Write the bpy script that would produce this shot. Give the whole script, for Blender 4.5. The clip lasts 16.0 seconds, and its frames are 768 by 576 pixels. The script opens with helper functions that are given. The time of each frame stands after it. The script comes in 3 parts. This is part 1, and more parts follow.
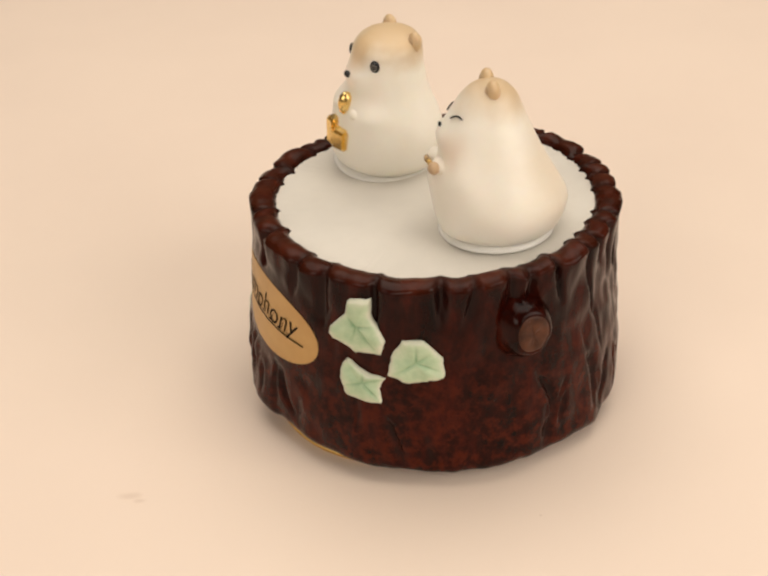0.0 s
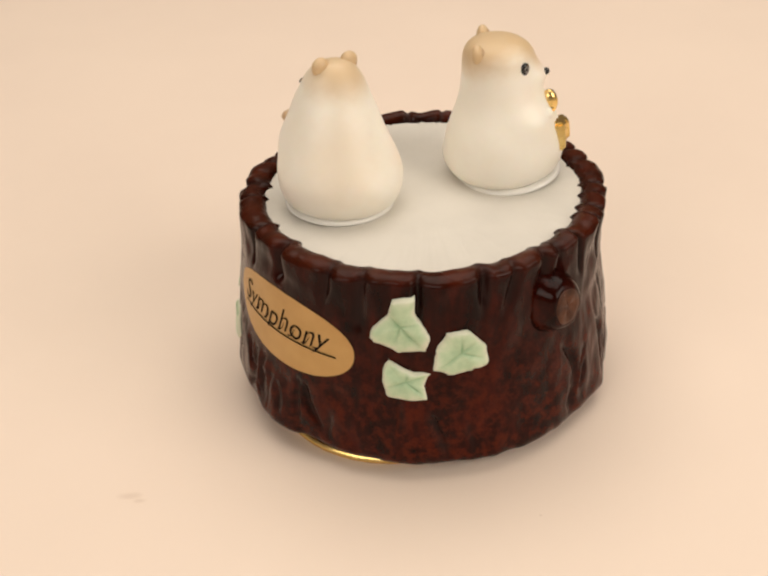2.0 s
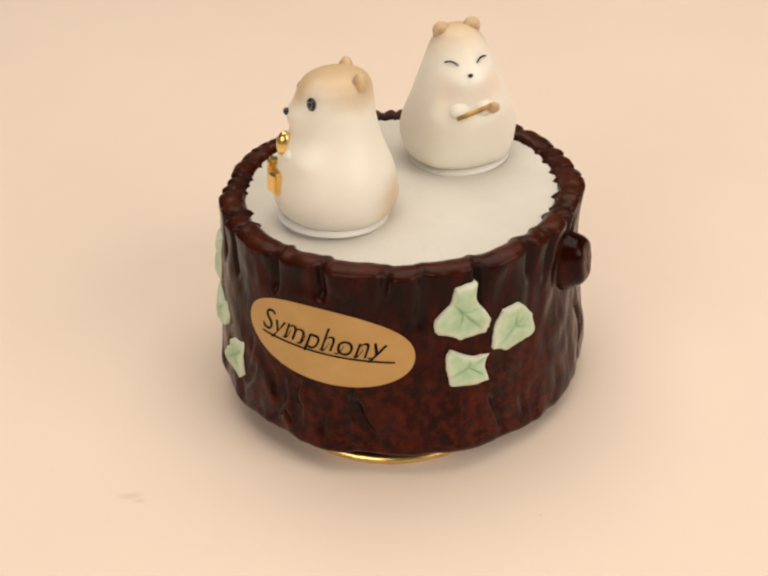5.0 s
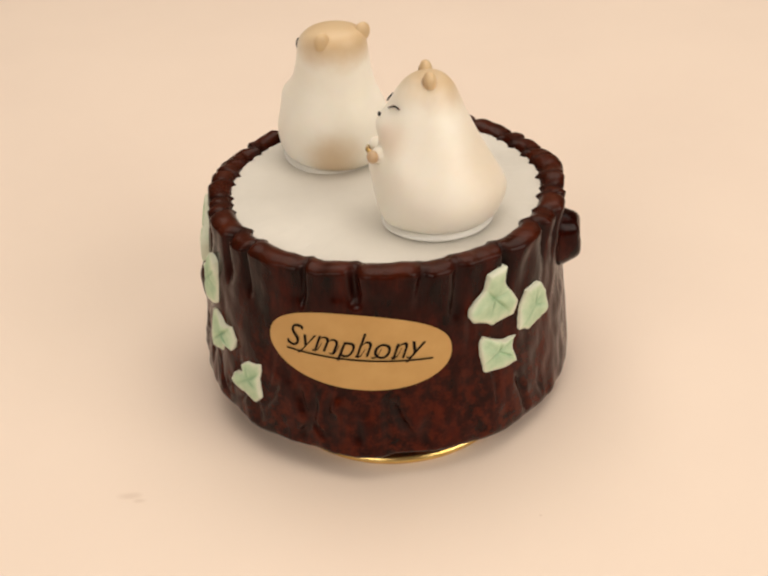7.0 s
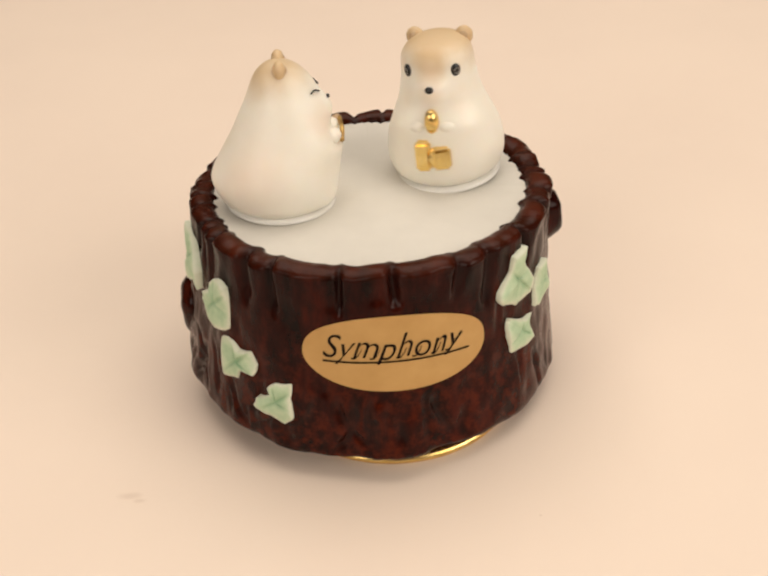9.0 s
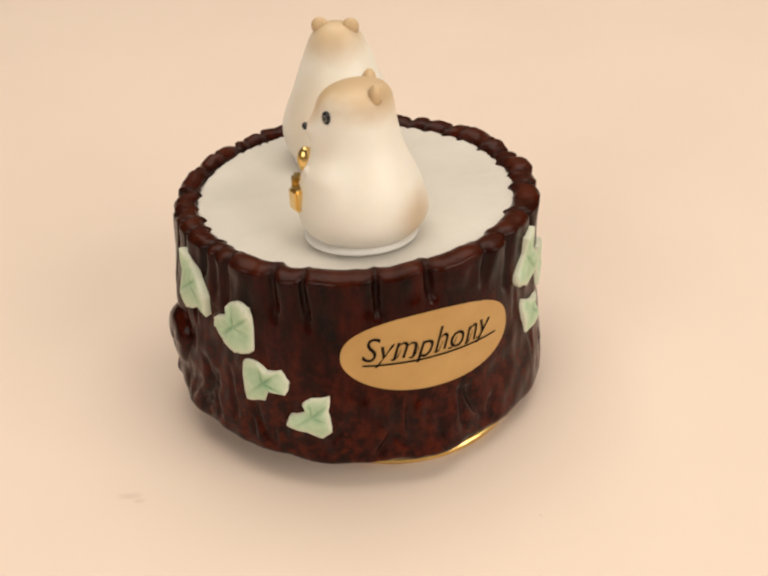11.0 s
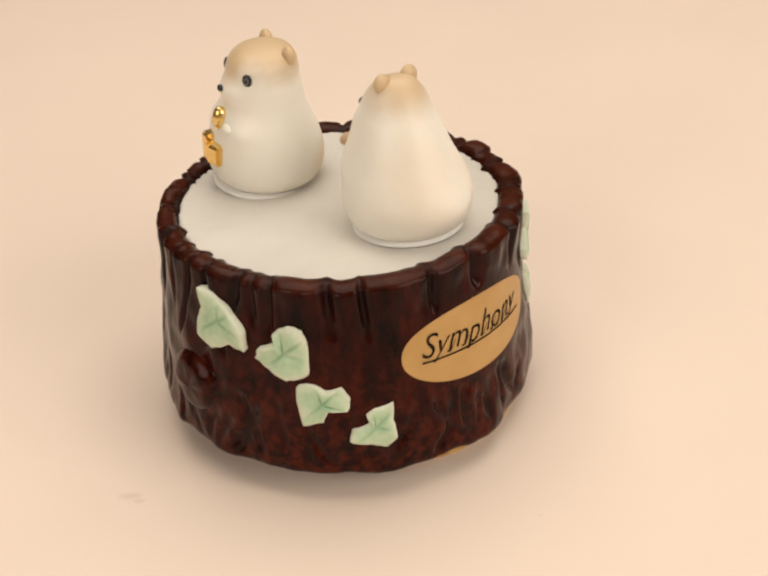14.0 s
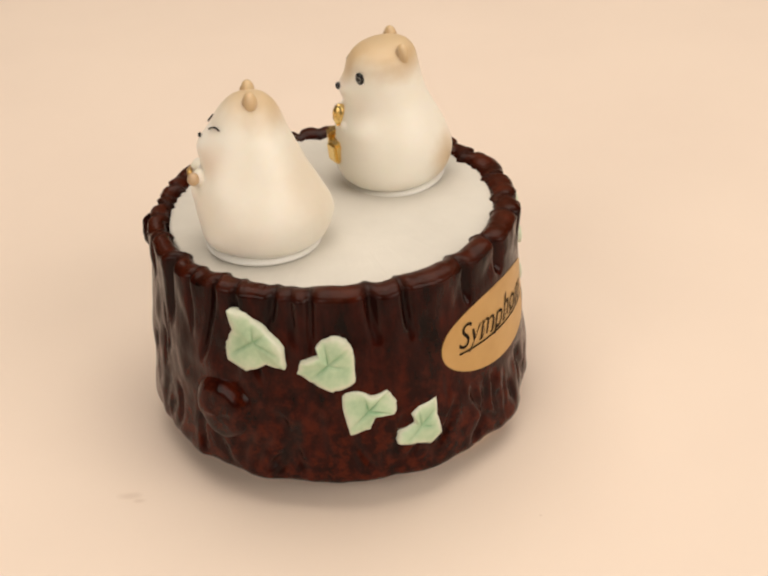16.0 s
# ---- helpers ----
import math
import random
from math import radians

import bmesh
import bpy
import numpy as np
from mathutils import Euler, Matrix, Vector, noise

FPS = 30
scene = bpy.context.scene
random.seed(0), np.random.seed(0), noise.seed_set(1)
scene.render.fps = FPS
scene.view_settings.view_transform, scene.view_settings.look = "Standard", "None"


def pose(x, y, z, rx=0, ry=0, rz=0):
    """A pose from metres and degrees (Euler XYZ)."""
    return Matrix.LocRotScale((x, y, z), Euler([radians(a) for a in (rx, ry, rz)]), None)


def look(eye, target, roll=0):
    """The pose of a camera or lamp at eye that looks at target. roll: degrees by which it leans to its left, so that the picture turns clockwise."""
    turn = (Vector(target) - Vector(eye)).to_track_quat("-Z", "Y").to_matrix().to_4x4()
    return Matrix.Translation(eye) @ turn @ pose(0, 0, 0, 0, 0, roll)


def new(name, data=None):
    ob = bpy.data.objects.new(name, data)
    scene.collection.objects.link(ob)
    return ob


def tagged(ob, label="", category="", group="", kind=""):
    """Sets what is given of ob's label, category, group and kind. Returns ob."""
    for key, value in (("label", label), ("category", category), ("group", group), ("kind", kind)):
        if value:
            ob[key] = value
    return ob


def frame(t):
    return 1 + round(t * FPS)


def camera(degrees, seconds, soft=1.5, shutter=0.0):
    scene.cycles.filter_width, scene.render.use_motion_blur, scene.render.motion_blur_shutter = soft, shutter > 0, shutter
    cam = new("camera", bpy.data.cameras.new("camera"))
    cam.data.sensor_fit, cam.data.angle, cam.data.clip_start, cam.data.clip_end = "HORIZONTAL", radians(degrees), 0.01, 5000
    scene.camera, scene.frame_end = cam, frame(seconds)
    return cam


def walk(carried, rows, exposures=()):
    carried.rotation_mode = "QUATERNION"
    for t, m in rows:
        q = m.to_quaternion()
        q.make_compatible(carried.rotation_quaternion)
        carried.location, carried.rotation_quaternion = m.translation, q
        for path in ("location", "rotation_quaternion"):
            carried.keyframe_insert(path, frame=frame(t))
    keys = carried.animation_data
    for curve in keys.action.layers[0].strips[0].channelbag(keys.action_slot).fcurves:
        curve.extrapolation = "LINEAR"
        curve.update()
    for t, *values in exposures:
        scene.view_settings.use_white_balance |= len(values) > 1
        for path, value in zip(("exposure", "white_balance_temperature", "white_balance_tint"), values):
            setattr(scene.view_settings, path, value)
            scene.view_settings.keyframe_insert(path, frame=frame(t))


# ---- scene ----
MM = 0.001
TABLE_Z = -2.3 * MM

# ---- camera: stands still ----
cam = camera(41.04, 16.0, soft=2.35, shutter=0.08)
EYE = Vector((0.0, -0.24155, 0.1902))
PITCH, YAW, ROLL = radians(33.124), radians(-0.441), -3.214
AHEAD = Vector((math.sin(YAW) * math.cos(PITCH), math.cos(YAW) * math.cos(PITCH), -math.sin(PITCH)))
walk(cam, [(0.0, look(EYE, EYE + AHEAD, ROLL)), (16.0, look(EYE, EYE + AHEAD, ROLL))],
     exposures=[(0.0, 0.0), (16.0, 0.0)])

# ---- light ----
world = bpy.data.worlds.new("room_light")
world.use_nodes = True
world.node_tree.nodes["Background"].inputs[0].default_value = (1.0, 0.86, 0.70, 1)
world.node_tree.nodes["Background"].inputs[1].default_value = 0.3
scene.world = world


def area_lamp(name, eye, target, size_x, size_y, power, colour):
    data = bpy.data.lights.new(name, "AREA")
    data.shape, data.size, data.size_y, data.energy, data.color = "RECTANGLE", size_x, size_y, power, colour
    ob = new(name, data)
    ob.matrix_world = look(eye, target)
    return ob


area_lamp("overhead_softbox", (0.05, 0.34, 1.25), (0, 0.10, 0.0), 1.5, 1.2, 14.9, (1.0, 0.898, 0.785))
area_lamp("left_softbox", (-0.80, -1.10, 0.88), (0, 0.03, 0.03), 1.0, 0.8, 8.4, (1.0, 0.898, 0.785))
area_lamp("right_softbox", (1.10, -0.75, 0.84), (0, 0.03, 0.03), 1.1, 0.9, 12.2, (1.0, 0.898, 0.785))


# ---- materials ----
def material(name, colour, rough=0.5, metal=0.0, coat=0.0):
    m = bpy.data.materials.new(name)
    m.use_nodes = True
    b = m.node_tree.nodes["Principled BSDF"]
    b.inputs["Base Color"].default_value = (*colour, 1)
    b.inputs["Roughness"].default_value = rough
    b.inputs["Metallic"].default_value = metal
    b.inputs["Coat Weight"].default_value = coat
    b.inputs["Coat Roughness"].default_value = 0.12
    return m, m.node_tree, b


def node(tree, kind, **inputs):
    n = tree.nodes.new(kind)
    for key, value in inputs.items():
        n.inputs[key].default_value = value
    return n


def coords(tree, scale=(1, 1, 1)):
    tc = tree.nodes.new("ShaderNodeTexCoord")
    mp = tree.nodes.new("ShaderNodeMapping")
    mp.inputs["Scale"].default_value = scale
    tree.links.new(tc.outputs["Object"], mp.inputs["Vector"])
    return mp.outputs["Vector"]


def noise_tex(tree, vector, scale, detail=4.0, rough=0.55):
    n = node(tree, "ShaderNodeTexNoise", Scale=scale, Detail=detail, Roughness=rough)
    tree.links.new(vector, n.inputs["Vector"])
    return n.outputs["Fac"]


def ramp(tree, fac, stops):
    r = tree.nodes.new("ShaderNodeValToRGB")
    while len(r.color_ramp.elements) < len(stops):
        r.color_ramp.elements.new(0.5)
    for e, (pos, colour) in zip(r.color_ramp.elements, stops):
        e.position, e.color = pos, (*colour, 1)
    tree.links.new(fac, r.inputs["Fac"])
    return r.outputs["Color"]


def mix(tree, fac, a, b, blend="MIX"):
    m = tree.nodes.new("ShaderNodeMix")
    m.data_type, m.blend_type = "RGBA", blend
    for socket, value in ((m.inputs[0], fac), (m.inputs[6], a), (m.inputs[7], b)):
        if isinstance(value, (int, float)):
            socket.default_value = value
        elif isinstance(value, tuple):
            socket.default_value = (*value, 1)
        else:
            tree.links.new(value, socket)
    return m.outputs[2]


def bump(tree, bsdf, height, strength, distance):
    b = node(tree, "ShaderNodeBump", Strength=strength, Distance=distance)
    tree.links.new(height, b.inputs["Height"])
    tree.links.new(b.outputs["Normal"], bsdf.inputs["Normal"])


def calc(tree, op, a, b=None, c=None):
    n = tree.nodes.new("ShaderNodeMath")
    n.operation = op
    n.use_clamp = op in ("MULTIPLY_ADD",)
    for socket, value in zip(n.inputs, (a, b, c)):
        if value is None:
            continue
        if isinstance(value, (int, float)):
            socket.default_value = value
        else:
            tree.links.new(value, socket)
    return n.outputs[0]


def spot(tree, centre, radii, soft=0.5, wobble=0.0):
    """A soft ellipsoid in object space: 1 inside, 0 outside."""
    tc = tree.nodes.new("ShaderNodeTexCoord")
    sub = tree.nodes.new("ShaderNodeVectorMath")
    sub.operation = "SUBTRACT"
    sub.inputs[1].default_value = centre
    tree.links.new(tc.outputs["Object"], sub.inputs[0])
    div = tree.nodes.new("ShaderNodeVectorMath")
    div.operation = "DIVIDE"
    div.inputs[1].default_value = radii
    tree.links.new(sub.outputs[0], div.inputs[0])
    ln = tree.nodes.new("ShaderNodeVectorMath")
    ln.operation = "LENGTH"
    tree.links.new(div.outputs[0], ln.inputs[0])
    d = ln.outputs["Value"]
    if wobble:
        n = noise_tex(tree, tc.outputs["Object"], 180.0, 3.0)
        d = calc(tree, "ADD", d, calc(tree, "MULTIPLY", calc(tree, "SUBTRACT", n, 0.5), wobble))
    mr = node(tree, "ShaderNodeMapRange")
    mr.interpolation_type = "SMOOTHSTEP"
    mr.inputs["From Min"].default_value, mr.inputs["From Max"].default_value = 1.0 + soft, 1.0 - soft
    tree.links.new(d, mr.inputs["Value"])
    return mr.outputs["Result"]


def make_paper():
    m, t, b = material("cream_paper", (0.86, 0.74, 0.62), 0.62)
    v = coords(t)
    c = ramp(t, noise_tex(t, v, 9.0, 3.0), [(0.3, (0.835, 0.70, 0.59)), (0.7, (0.865, 0.73, 0.615))])
    s = spot(t, (-0.0722, -0.0414, 0.0), (0.0028, 0.0011, 0.01), 0.6, 1.2)
    s2 = spot(t, (-0.0694, -0.0434, 0.0), (0.0016, 0.0008, 0.01), 0.6, 1.2)
    s3 = spot(t, (0.0351, -0.0558, 0.0), (0.0004, 0.0003, 0.01), 0.6, 0.8)
    marks = calc(t, "MAXIMUM", calc(t, "MAXIMUM", s, s2), s3)
    c = mix(t, calc(t, "MULTIPLY", marks, 0.22), c, (0.42, 0.27, 0.18))
    t.links.new(c, b.inputs["Base Color"])
    bump(t, b, noise_tex(t, v, 900.0, 5.0), 0.08, 0.0003)
    return m


def make_bark():
    m, t, b = material("brown_glaze", (0.06, 0.02, 0.012), 0.3, 0.0, 0.02)
    b.inputs["Specular IOR Level"].default_value = 0.12
    v = coords(t)
    streak = coords(t, (1.0, 1.0, 0.35))
    base = ramp(t, noise_tex(t, streak, 150.0, 7.0, 0.68), [(0.34, (0.003, 0.0005, 0.0003)), (0.52, (0.021, 0.0021, 0.0007)), (0.74, (0.062, 0.0062, 0.0015))])
    mott = ramp(t, noise_tex(t, v, 300.0, 5.0, 0.7), [(0.45, (0.0, 0.0, 0.0)), (0.62, (1.0, 1.0, 1.0))])
    low = spot(t, (-0.0015, 0.0163, 0.004), (0.075, 0.075, 0.030), 0.9)
    c = mix(t, calc(t, "MULTIPLY", mott, low), base, (0.095, 0.0118, 0.0022))
    # light caught by the rim, painted in as a patchy paler brown band
    lit_rim = spot(t, (0.0, 0.016, 0.0615), (0.09, 0.09, 0.0036), 0.5, 0.6)
    c = mix(t, calc(t, "MULTIPLY", lit_rim, calc(t, "MULTIPLY", noise_tex(t, v, 200.0, 4.0), 0.9)), c, (0.115, 0.026, 0.009))
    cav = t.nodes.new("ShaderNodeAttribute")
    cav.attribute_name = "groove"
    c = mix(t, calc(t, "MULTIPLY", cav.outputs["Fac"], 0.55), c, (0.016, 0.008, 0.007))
    t.links.new(c, b.inputs["Base Color"])
    rr = t.nodes.new("ShaderNodeMapRange")
    rr.inputs["To Min"].default_value, rr.inputs["To Max"].default_value = 0.12, 0.27
    t.links.new(noise_tex(t, v, 130.0, 3.0), rr.inputs["Value"])
    t.links.new(calc(t, "ADD", rr.outputs["Result"], calc(t, "MULTIPLY", lit_rim, 0.16)), b.inputs["Roughness"])
    bump(t, b, noise_tex(t, streak, 260.0, 4.0), 0.32, 0.0008)
    return m


def make_felt():
    m, t, b = material("white_flock", (0.78, 0.78, 0.74), 0.95)
    v = coords(t)
    c = ramp(t, noise_tex(t, v, 60.0, 5.0), [(0.3, (0.628, 0.600, 0.540)), (0.7, (0.690, 0.660, 0.595))])
    t.links.new(c, b.inputs["Base Color"])
    b.inputs["Sheen Weight"].default_value = 0.2
    bump(t, b, noise_tex(t, v, 2600.0, 4.0), 0.5, 0.0003)
    return m


def make_leaf():
    m, t, b = material("green_bisque", (0.5, 0.65, 0.45), 0.55)
    v = coords(t)
    e = t.nodes.new("ShaderNodeAttribute")
    e.attribute_name = "inner"
    f = calc(t, "MULTIPLY_ADD", e.outputs["Fac"], 1.0, calc(t, "MULTIPLY", calc(t, "SUBTRACT", noise_tex(t, v, 350.0, 4.0), 0.5), 0.9))
    c = ramp(t, f, [(0.05, (0.70, 0.73, 0.58)), (0.45, (0.50, 0.64, 0.43)), (1.0, (0.25, 0.44, 0.25))])
    t.links.new(c, b.inputs["Base Color"])
    bump(t, b, noise_tex(t, v, 700.0, 4.0), 0.2, 0.0003)
    return m


def make_ceramic(name, spots):
    """White bisque porcelain with airbrushed tan spots (centre, radii, softness, strength)."""
    m, t, b = material(name, (0.84, 0.82, 0.76), 0.42)
    b.inputs["Subsurface Weight"].default_value = 0.12
    b.inputs["Subsurface Radius"].default_value = (0.004, 0.003, 0.002)
    b.inputs["Subsurface Scale"].default_value = 0.5
    v = coords(t)
    c = ramp(t, noise_tex(t, v, 90.0, 3.0), [(0.3, (0.885, 0.845, 0.745)), (0.7, (0.925, 0.890, 0.800))])
    for centre, radii, soft, strength, colour in spots:
        f = calc(t, "MULTIPLY", spot(t, centre, radii, soft, 0.35), strength)
        c = mix(t, f, c, colour)
    t.links.new(c, b.inputs["Base Color"])
    bump(t, b, noise_tex(t, v, 500.0, 3.0), 0.06, 0.0003)
    return m


TAN, PINK = (0.60, 0.41, 0.20), (0.85, 0.60, 0.44)
PAPER, BARK, FELT, LEAF = make_paper(), make_bark(), make_felt(), make_leaf()
GOLD, gt, gb = material("gold_plate", (0.90, 0.66, 0.25), 0.26, 1.0)
gt.links.new(ramp(gt, noise_tex(gt, coords(gt), 300.0), [(0.3, (0.82, 0.56, 0.18)), (0.7, (0.93, 0.70, 0.30))]), gb.inputs["Base Color"])
OLDGOLD, ot, ob_ = material("worn_gold_paint", (0.62, 0.40, 0.13), 0.4, 0.6)
ot.links.new(ramp(ot, noise_tex(ot, coords(ot), 420.0), [(0.35, (0.30, 0.17, 0.05)), (0.65, (0.72, 0.48, 0.16))]), ob_.inputs["Base Color"])
FOIL, ft, fb = material("gold_foil_paper", (0.72, 0.46, 0.17), 0.42, 0.15)
ft.links.new(ramp(ft, noise_tex(ft, coords(ft), 120.0, 6.0), [(0.3, (0.50, 0.29, 0.092)), (0.7, (0.57, 0.345, 0.122))]), fb.inputs["Base Color"])
INK, it, ib = material("black_ink", (0.012, 0.007, 0.005), 0.7)
ib.inputs["Specular IOR Level"].default_value = 0.1
BLACK = material("black_glaze", (0.012, 0.012, 0.014), 0.12)[0]
WHITE = material("white_glaze", (0.85, 0.84, 0.80), 0.25)[0]
GREY = material("grey_glaze", (0.36, 0.34, 0.30), 0.3)[0]
TANNED = make_ceramic("tan_ceramic", [((0, 0, 0), (1, 1, 1), 0.5, 0.9, (0.62, 0.43, 0.22))])
STUB, st, sb = material("cut_wood_glaze", (0.16, 0.075, 0.035), 0.42, 0.0, 0.05)
sb.inputs["Specular IOR Level"].default_value = 0.2
st.links.new(ramp(st, noise_tex(st, coords(st), 260.0, 5.0), [(0.3, (0.035, 0.011, 0.005)), (0.7, (0.125, 0.044, 0.020))]), sb.inputs["Base Color"])
PLASTER, pt, pb = material("wall_plaster", (0.7, 0.62, 0.52), 0.9)
pt.links.new(ramp(pt, noise_tex(pt, coords(pt), 4.0, 6.0), [(0.3, (0.26, 0.23, 0.195)), (0.7, (0.30, 0.265, 0.225))]), pb.inputs["Base Color"])
WOODFLOOR, wt, wb = material("dark_floor", (0.2, 0.13, 0.08), 0.5)
wt.links.new(ramp(wt, noise_tex(wt, coords(wt, (1, 8, 1)), 6.0, 6.0), [(0.3, (0.16, 0.10, 0.06)), (0.7, (0.24, 0.16, 0.10))]), wb.inputs["Base Color"])


# ---- mesh helpers ----
def part(name, bm, mat, parent=None, label="", smooth=True):
    me = bpy.data.meshes.new(name)
    bm.to_mesh(me)
    bm.free()
    me.materials.append(mat)
    if smooth:
        me.polygons.foreach_set("use_smooth", [True] * len(me.polygons))
    ob = new(name, me)
    ob.parent = parent
    return tagged(ob, label)


def box(x0, x1, y0, y1, z0, z1, bevel=0.0):
    bm = bmesh.new()
    bmesh.ops.create_cube(bm, size=1.0, matrix=Matrix.Translation(((x0 + x1) / 2, (y0 + y1) / 2, (z0 + z1) / 2)) @ Matrix.Diagonal((x1 - x0, y1 - y0, z1 - z0, 1)))
    if bevel:
        bmesh.ops.bevel(bm, geom=bm.edges[:], offset=bevel, segments=2, affect="EDGES")
    return bm


def lathe(profile, segs=96, centre=(0, 0), shape=None):
    """Turns (radius, z) rows in metres about z; shape(angle, r, z) may move each point."""
    bm = bmesh.new()
    rings = []
    for r, z in profile:
        ring = []
        for i in range(segs):
            a = 2 * math.pi * i / segs
            p = shape(a, r, z) if shape else (r * math.cos(a), r * math.sin(a), z)
            ring.append(bm.verts.new((p[0] + centre[0], p[1] + centre[1], p[2])))
        rings.append(ring)
    for lo, hi in zip(rings, rings[1:]):
        for i in range(segs):
            j = (i + 1) % segs
            bm.faces.new((lo[i], lo[j], hi[j], hi[i]))
    bm.faces.new(rings[0][::-1])
    bm.faces.new(rings[-1])
    return bm


def ball(radii, m=Matrix.Identity(4), segs=20):
    bm = bmesh.new()
    bmesh.ops.create_uvsphere(bm, u_segments=segs, v_segments=segs // 2 + 2, radius=1.0, matrix=m @ Matrix.Diagonal((*radii, 1)))
    return bm


def tube(points, radius, segs=8):
    """A round rod through a few points."""
    bm = bmesh.new()
    pts = [Vector(p) for p in points]
    rings = []
    for i, p in enumerate(pts):
        d = (pts[min(i + 1, len(pts) - 1)] - pts[max(i - 1, 0)]).normalized()
        q = d.to_track_quat("Z", "Y")
        rings.append([bm.verts.new(p + q @ Vector((radius * math.cos(2 * math.pi * k / segs), radius * math.sin(2 * math.pi * k / segs), 0))) for k in range(segs)])
    for lo, hi in zip(rings, rings[1:]):
        for k in range(segs):
            bm.faces.new((lo[k], lo[(k + 1) % segs], hi[(k + 1) % segs], hi[k]))
    bm.faces.new(rings[0][::-1])
    bm.faces.new(rings[-1])
    return bm


def joined(*bms):
    out = bmesh.new()
    for b in bms:
        me = bpy.data.meshes.new("join")
        b.to_mesh(me)
        b.free()
        out.from_mesh(me)
        bpy.data.meshes.remove(me)
    return out


# ---- the room and the table ----
def build_room():
    tagged(part("floor", box(-1.6, 1.6, -1.8, 1.8, -0.80, -0.75), WOODFLOOR, smooth=False), "dark wooden floor of the room", "floor", kind="structure")
    tagged(part("ceiling", box(-1.7, 1.7, -1.9, 1.9, 1.65, 1.75), PLASTER, smooth=False), "plain cream ceiling of the room", "ceiling", kind="structure")
    for name, b in (("wall_north", (-1.7, 1.7, 1.8, 1.9)), ("wall_south", (-1.7, 1.7, -1.9, -1.8)), ("wall_east", (1.6, 1.7, -1.8, 1.8)), ("wall_west", (-1.7, -1.6, -1.8, 1.8))):
        tagged(part(name, box(*b, -0.75, 1.65), PLASTER, smooth=False), "plain cream plaster wall of the room", "wall", kind="structure")
    table = tagged(new("table"), "table covered with smooth seamless cream paper", "table")
    part("tabletop", box(-1.0, 1.0, -0.75, 1.45, -0.03, TABLE_Z, 0.003), PAPER, table, "smooth cream paper surface", smooth=False)
    for x in (-0.93, 0.93):
        for y in (-0.68, 1.38):
            part("leg", box(x - 0.03, x + 0.03, y - 0.03, y + 0.03, -0.75, -0.03, 0.004), WOODFLOOR, table, smooth=False)


# ---- the tree stump music box ----
CX, CY = -1.64 * MM, 15.87 * MM
# the stump sits a little askew on its base
ASKEW = Matrix.Translation((CX, CY, 0.032)) @ Matrix.Rotation(radians(0.6), 4, "Y") @ Matrix.Translation((-CX, -CY, -0.032))
RIM_Z, FELT_Z = 59.0, 57.0
STUMP_ROWS = [(4.0, 54.0), (6.0, 54.8), (14.0, 54.2), (22.0, 53.1), (33.0, 51.7), (42.0, 51.0), (52.0, 50.4), (57.0, 50.2)]


def stump_radius(z):
    for (z0, r0), (z1, r1) in zip(STUMP_ROWS, STUMP_ROWS[1:]):
        if z <= z1:
            return r0 + (r1 - r0) * (z - z0) / (z1 - z0)
    return STUMP_ROWS[-1][1]


def bark_grooves():
    rng = random.Random(7)
    rows, a = [], 0.0
    while a < 360.0:
        # angle, half width in mm, depth in mm, lowest z, highest z, lean, curl
        long_cut = rng.random() < 0.16
        z0 = rng.uniform(34, 40) if long_cut else rng.choice((52, 49, 47, 45, 43, 41)) - rng.uniform(0, 3)
        rows.append((a, rng.uniform(0.5, 0.9) if long_cut else rng.uniform(0.7, 1.7), rng.uniform(1.0, 2.1), z0, 64.0, rng.uniform(-0.22, 0.22), rng.uniform(-0.008, 0.008)))
        a += rng.choice((5.5, 7.0, 9.0, 11.0, 14.0, 18.0)) * rng.uniform(0.85, 1.15)
    # arched root ridges that fan out of the foot
    for k in range(60):
        z0 = rng.uniform(7.0, 13.0)
        rows.append((rng.uniform(0, 360), rng.uniform(0.6, 1.5), rng.uniform(0.6, 1.5), z0, z0 + rng.uniform(6, 15), rng.uniform(-0.5, 0.5), rng.uniform(-0.035, 0.035)))
    # shallow scratches
    for k in range(44):
        z0 = rng.uniform(6.0, 36.0)
        rows.append((rng.uniform(0, 360), rng.uniform(0.4, 1.2), rng.uniform(0.25, 0.7), z0, z0 + rng.uniform(5, 15), rng.uniform(-0.2, 0.2), rng.uniform(-0.02, 0.02)))
    return rows


GROOVES = bark_grooves()
NOTCHES = sorted(g[0] for g in GROOVES if g[4] == 64.0)


def lobe(deg, z):
    """Swelling of the bark between two rim notches, in mm, dying out downwards."""
    deg %= 360.0
    lo = max((a for a in NOTCHES if a <= deg), default=NOTCHES[-1] - 360.0)
    hi = min((a for a in NOTCHES if a > deg), default=NOTCHES[0] + 360.0)
    f = (deg - lo) / (hi - lo)
    return min(0.9, 0.07 * (hi - lo)) * (4 * f * (1 - f)) ** 0.6 * min(1.0, max(0.0, (z - 47.0) / 9.0)) ** 1.4


LABEL_A, LABEL_Z, LABEL_W, LABEL_H = -98.7, 36.5, 24.2, 10.8


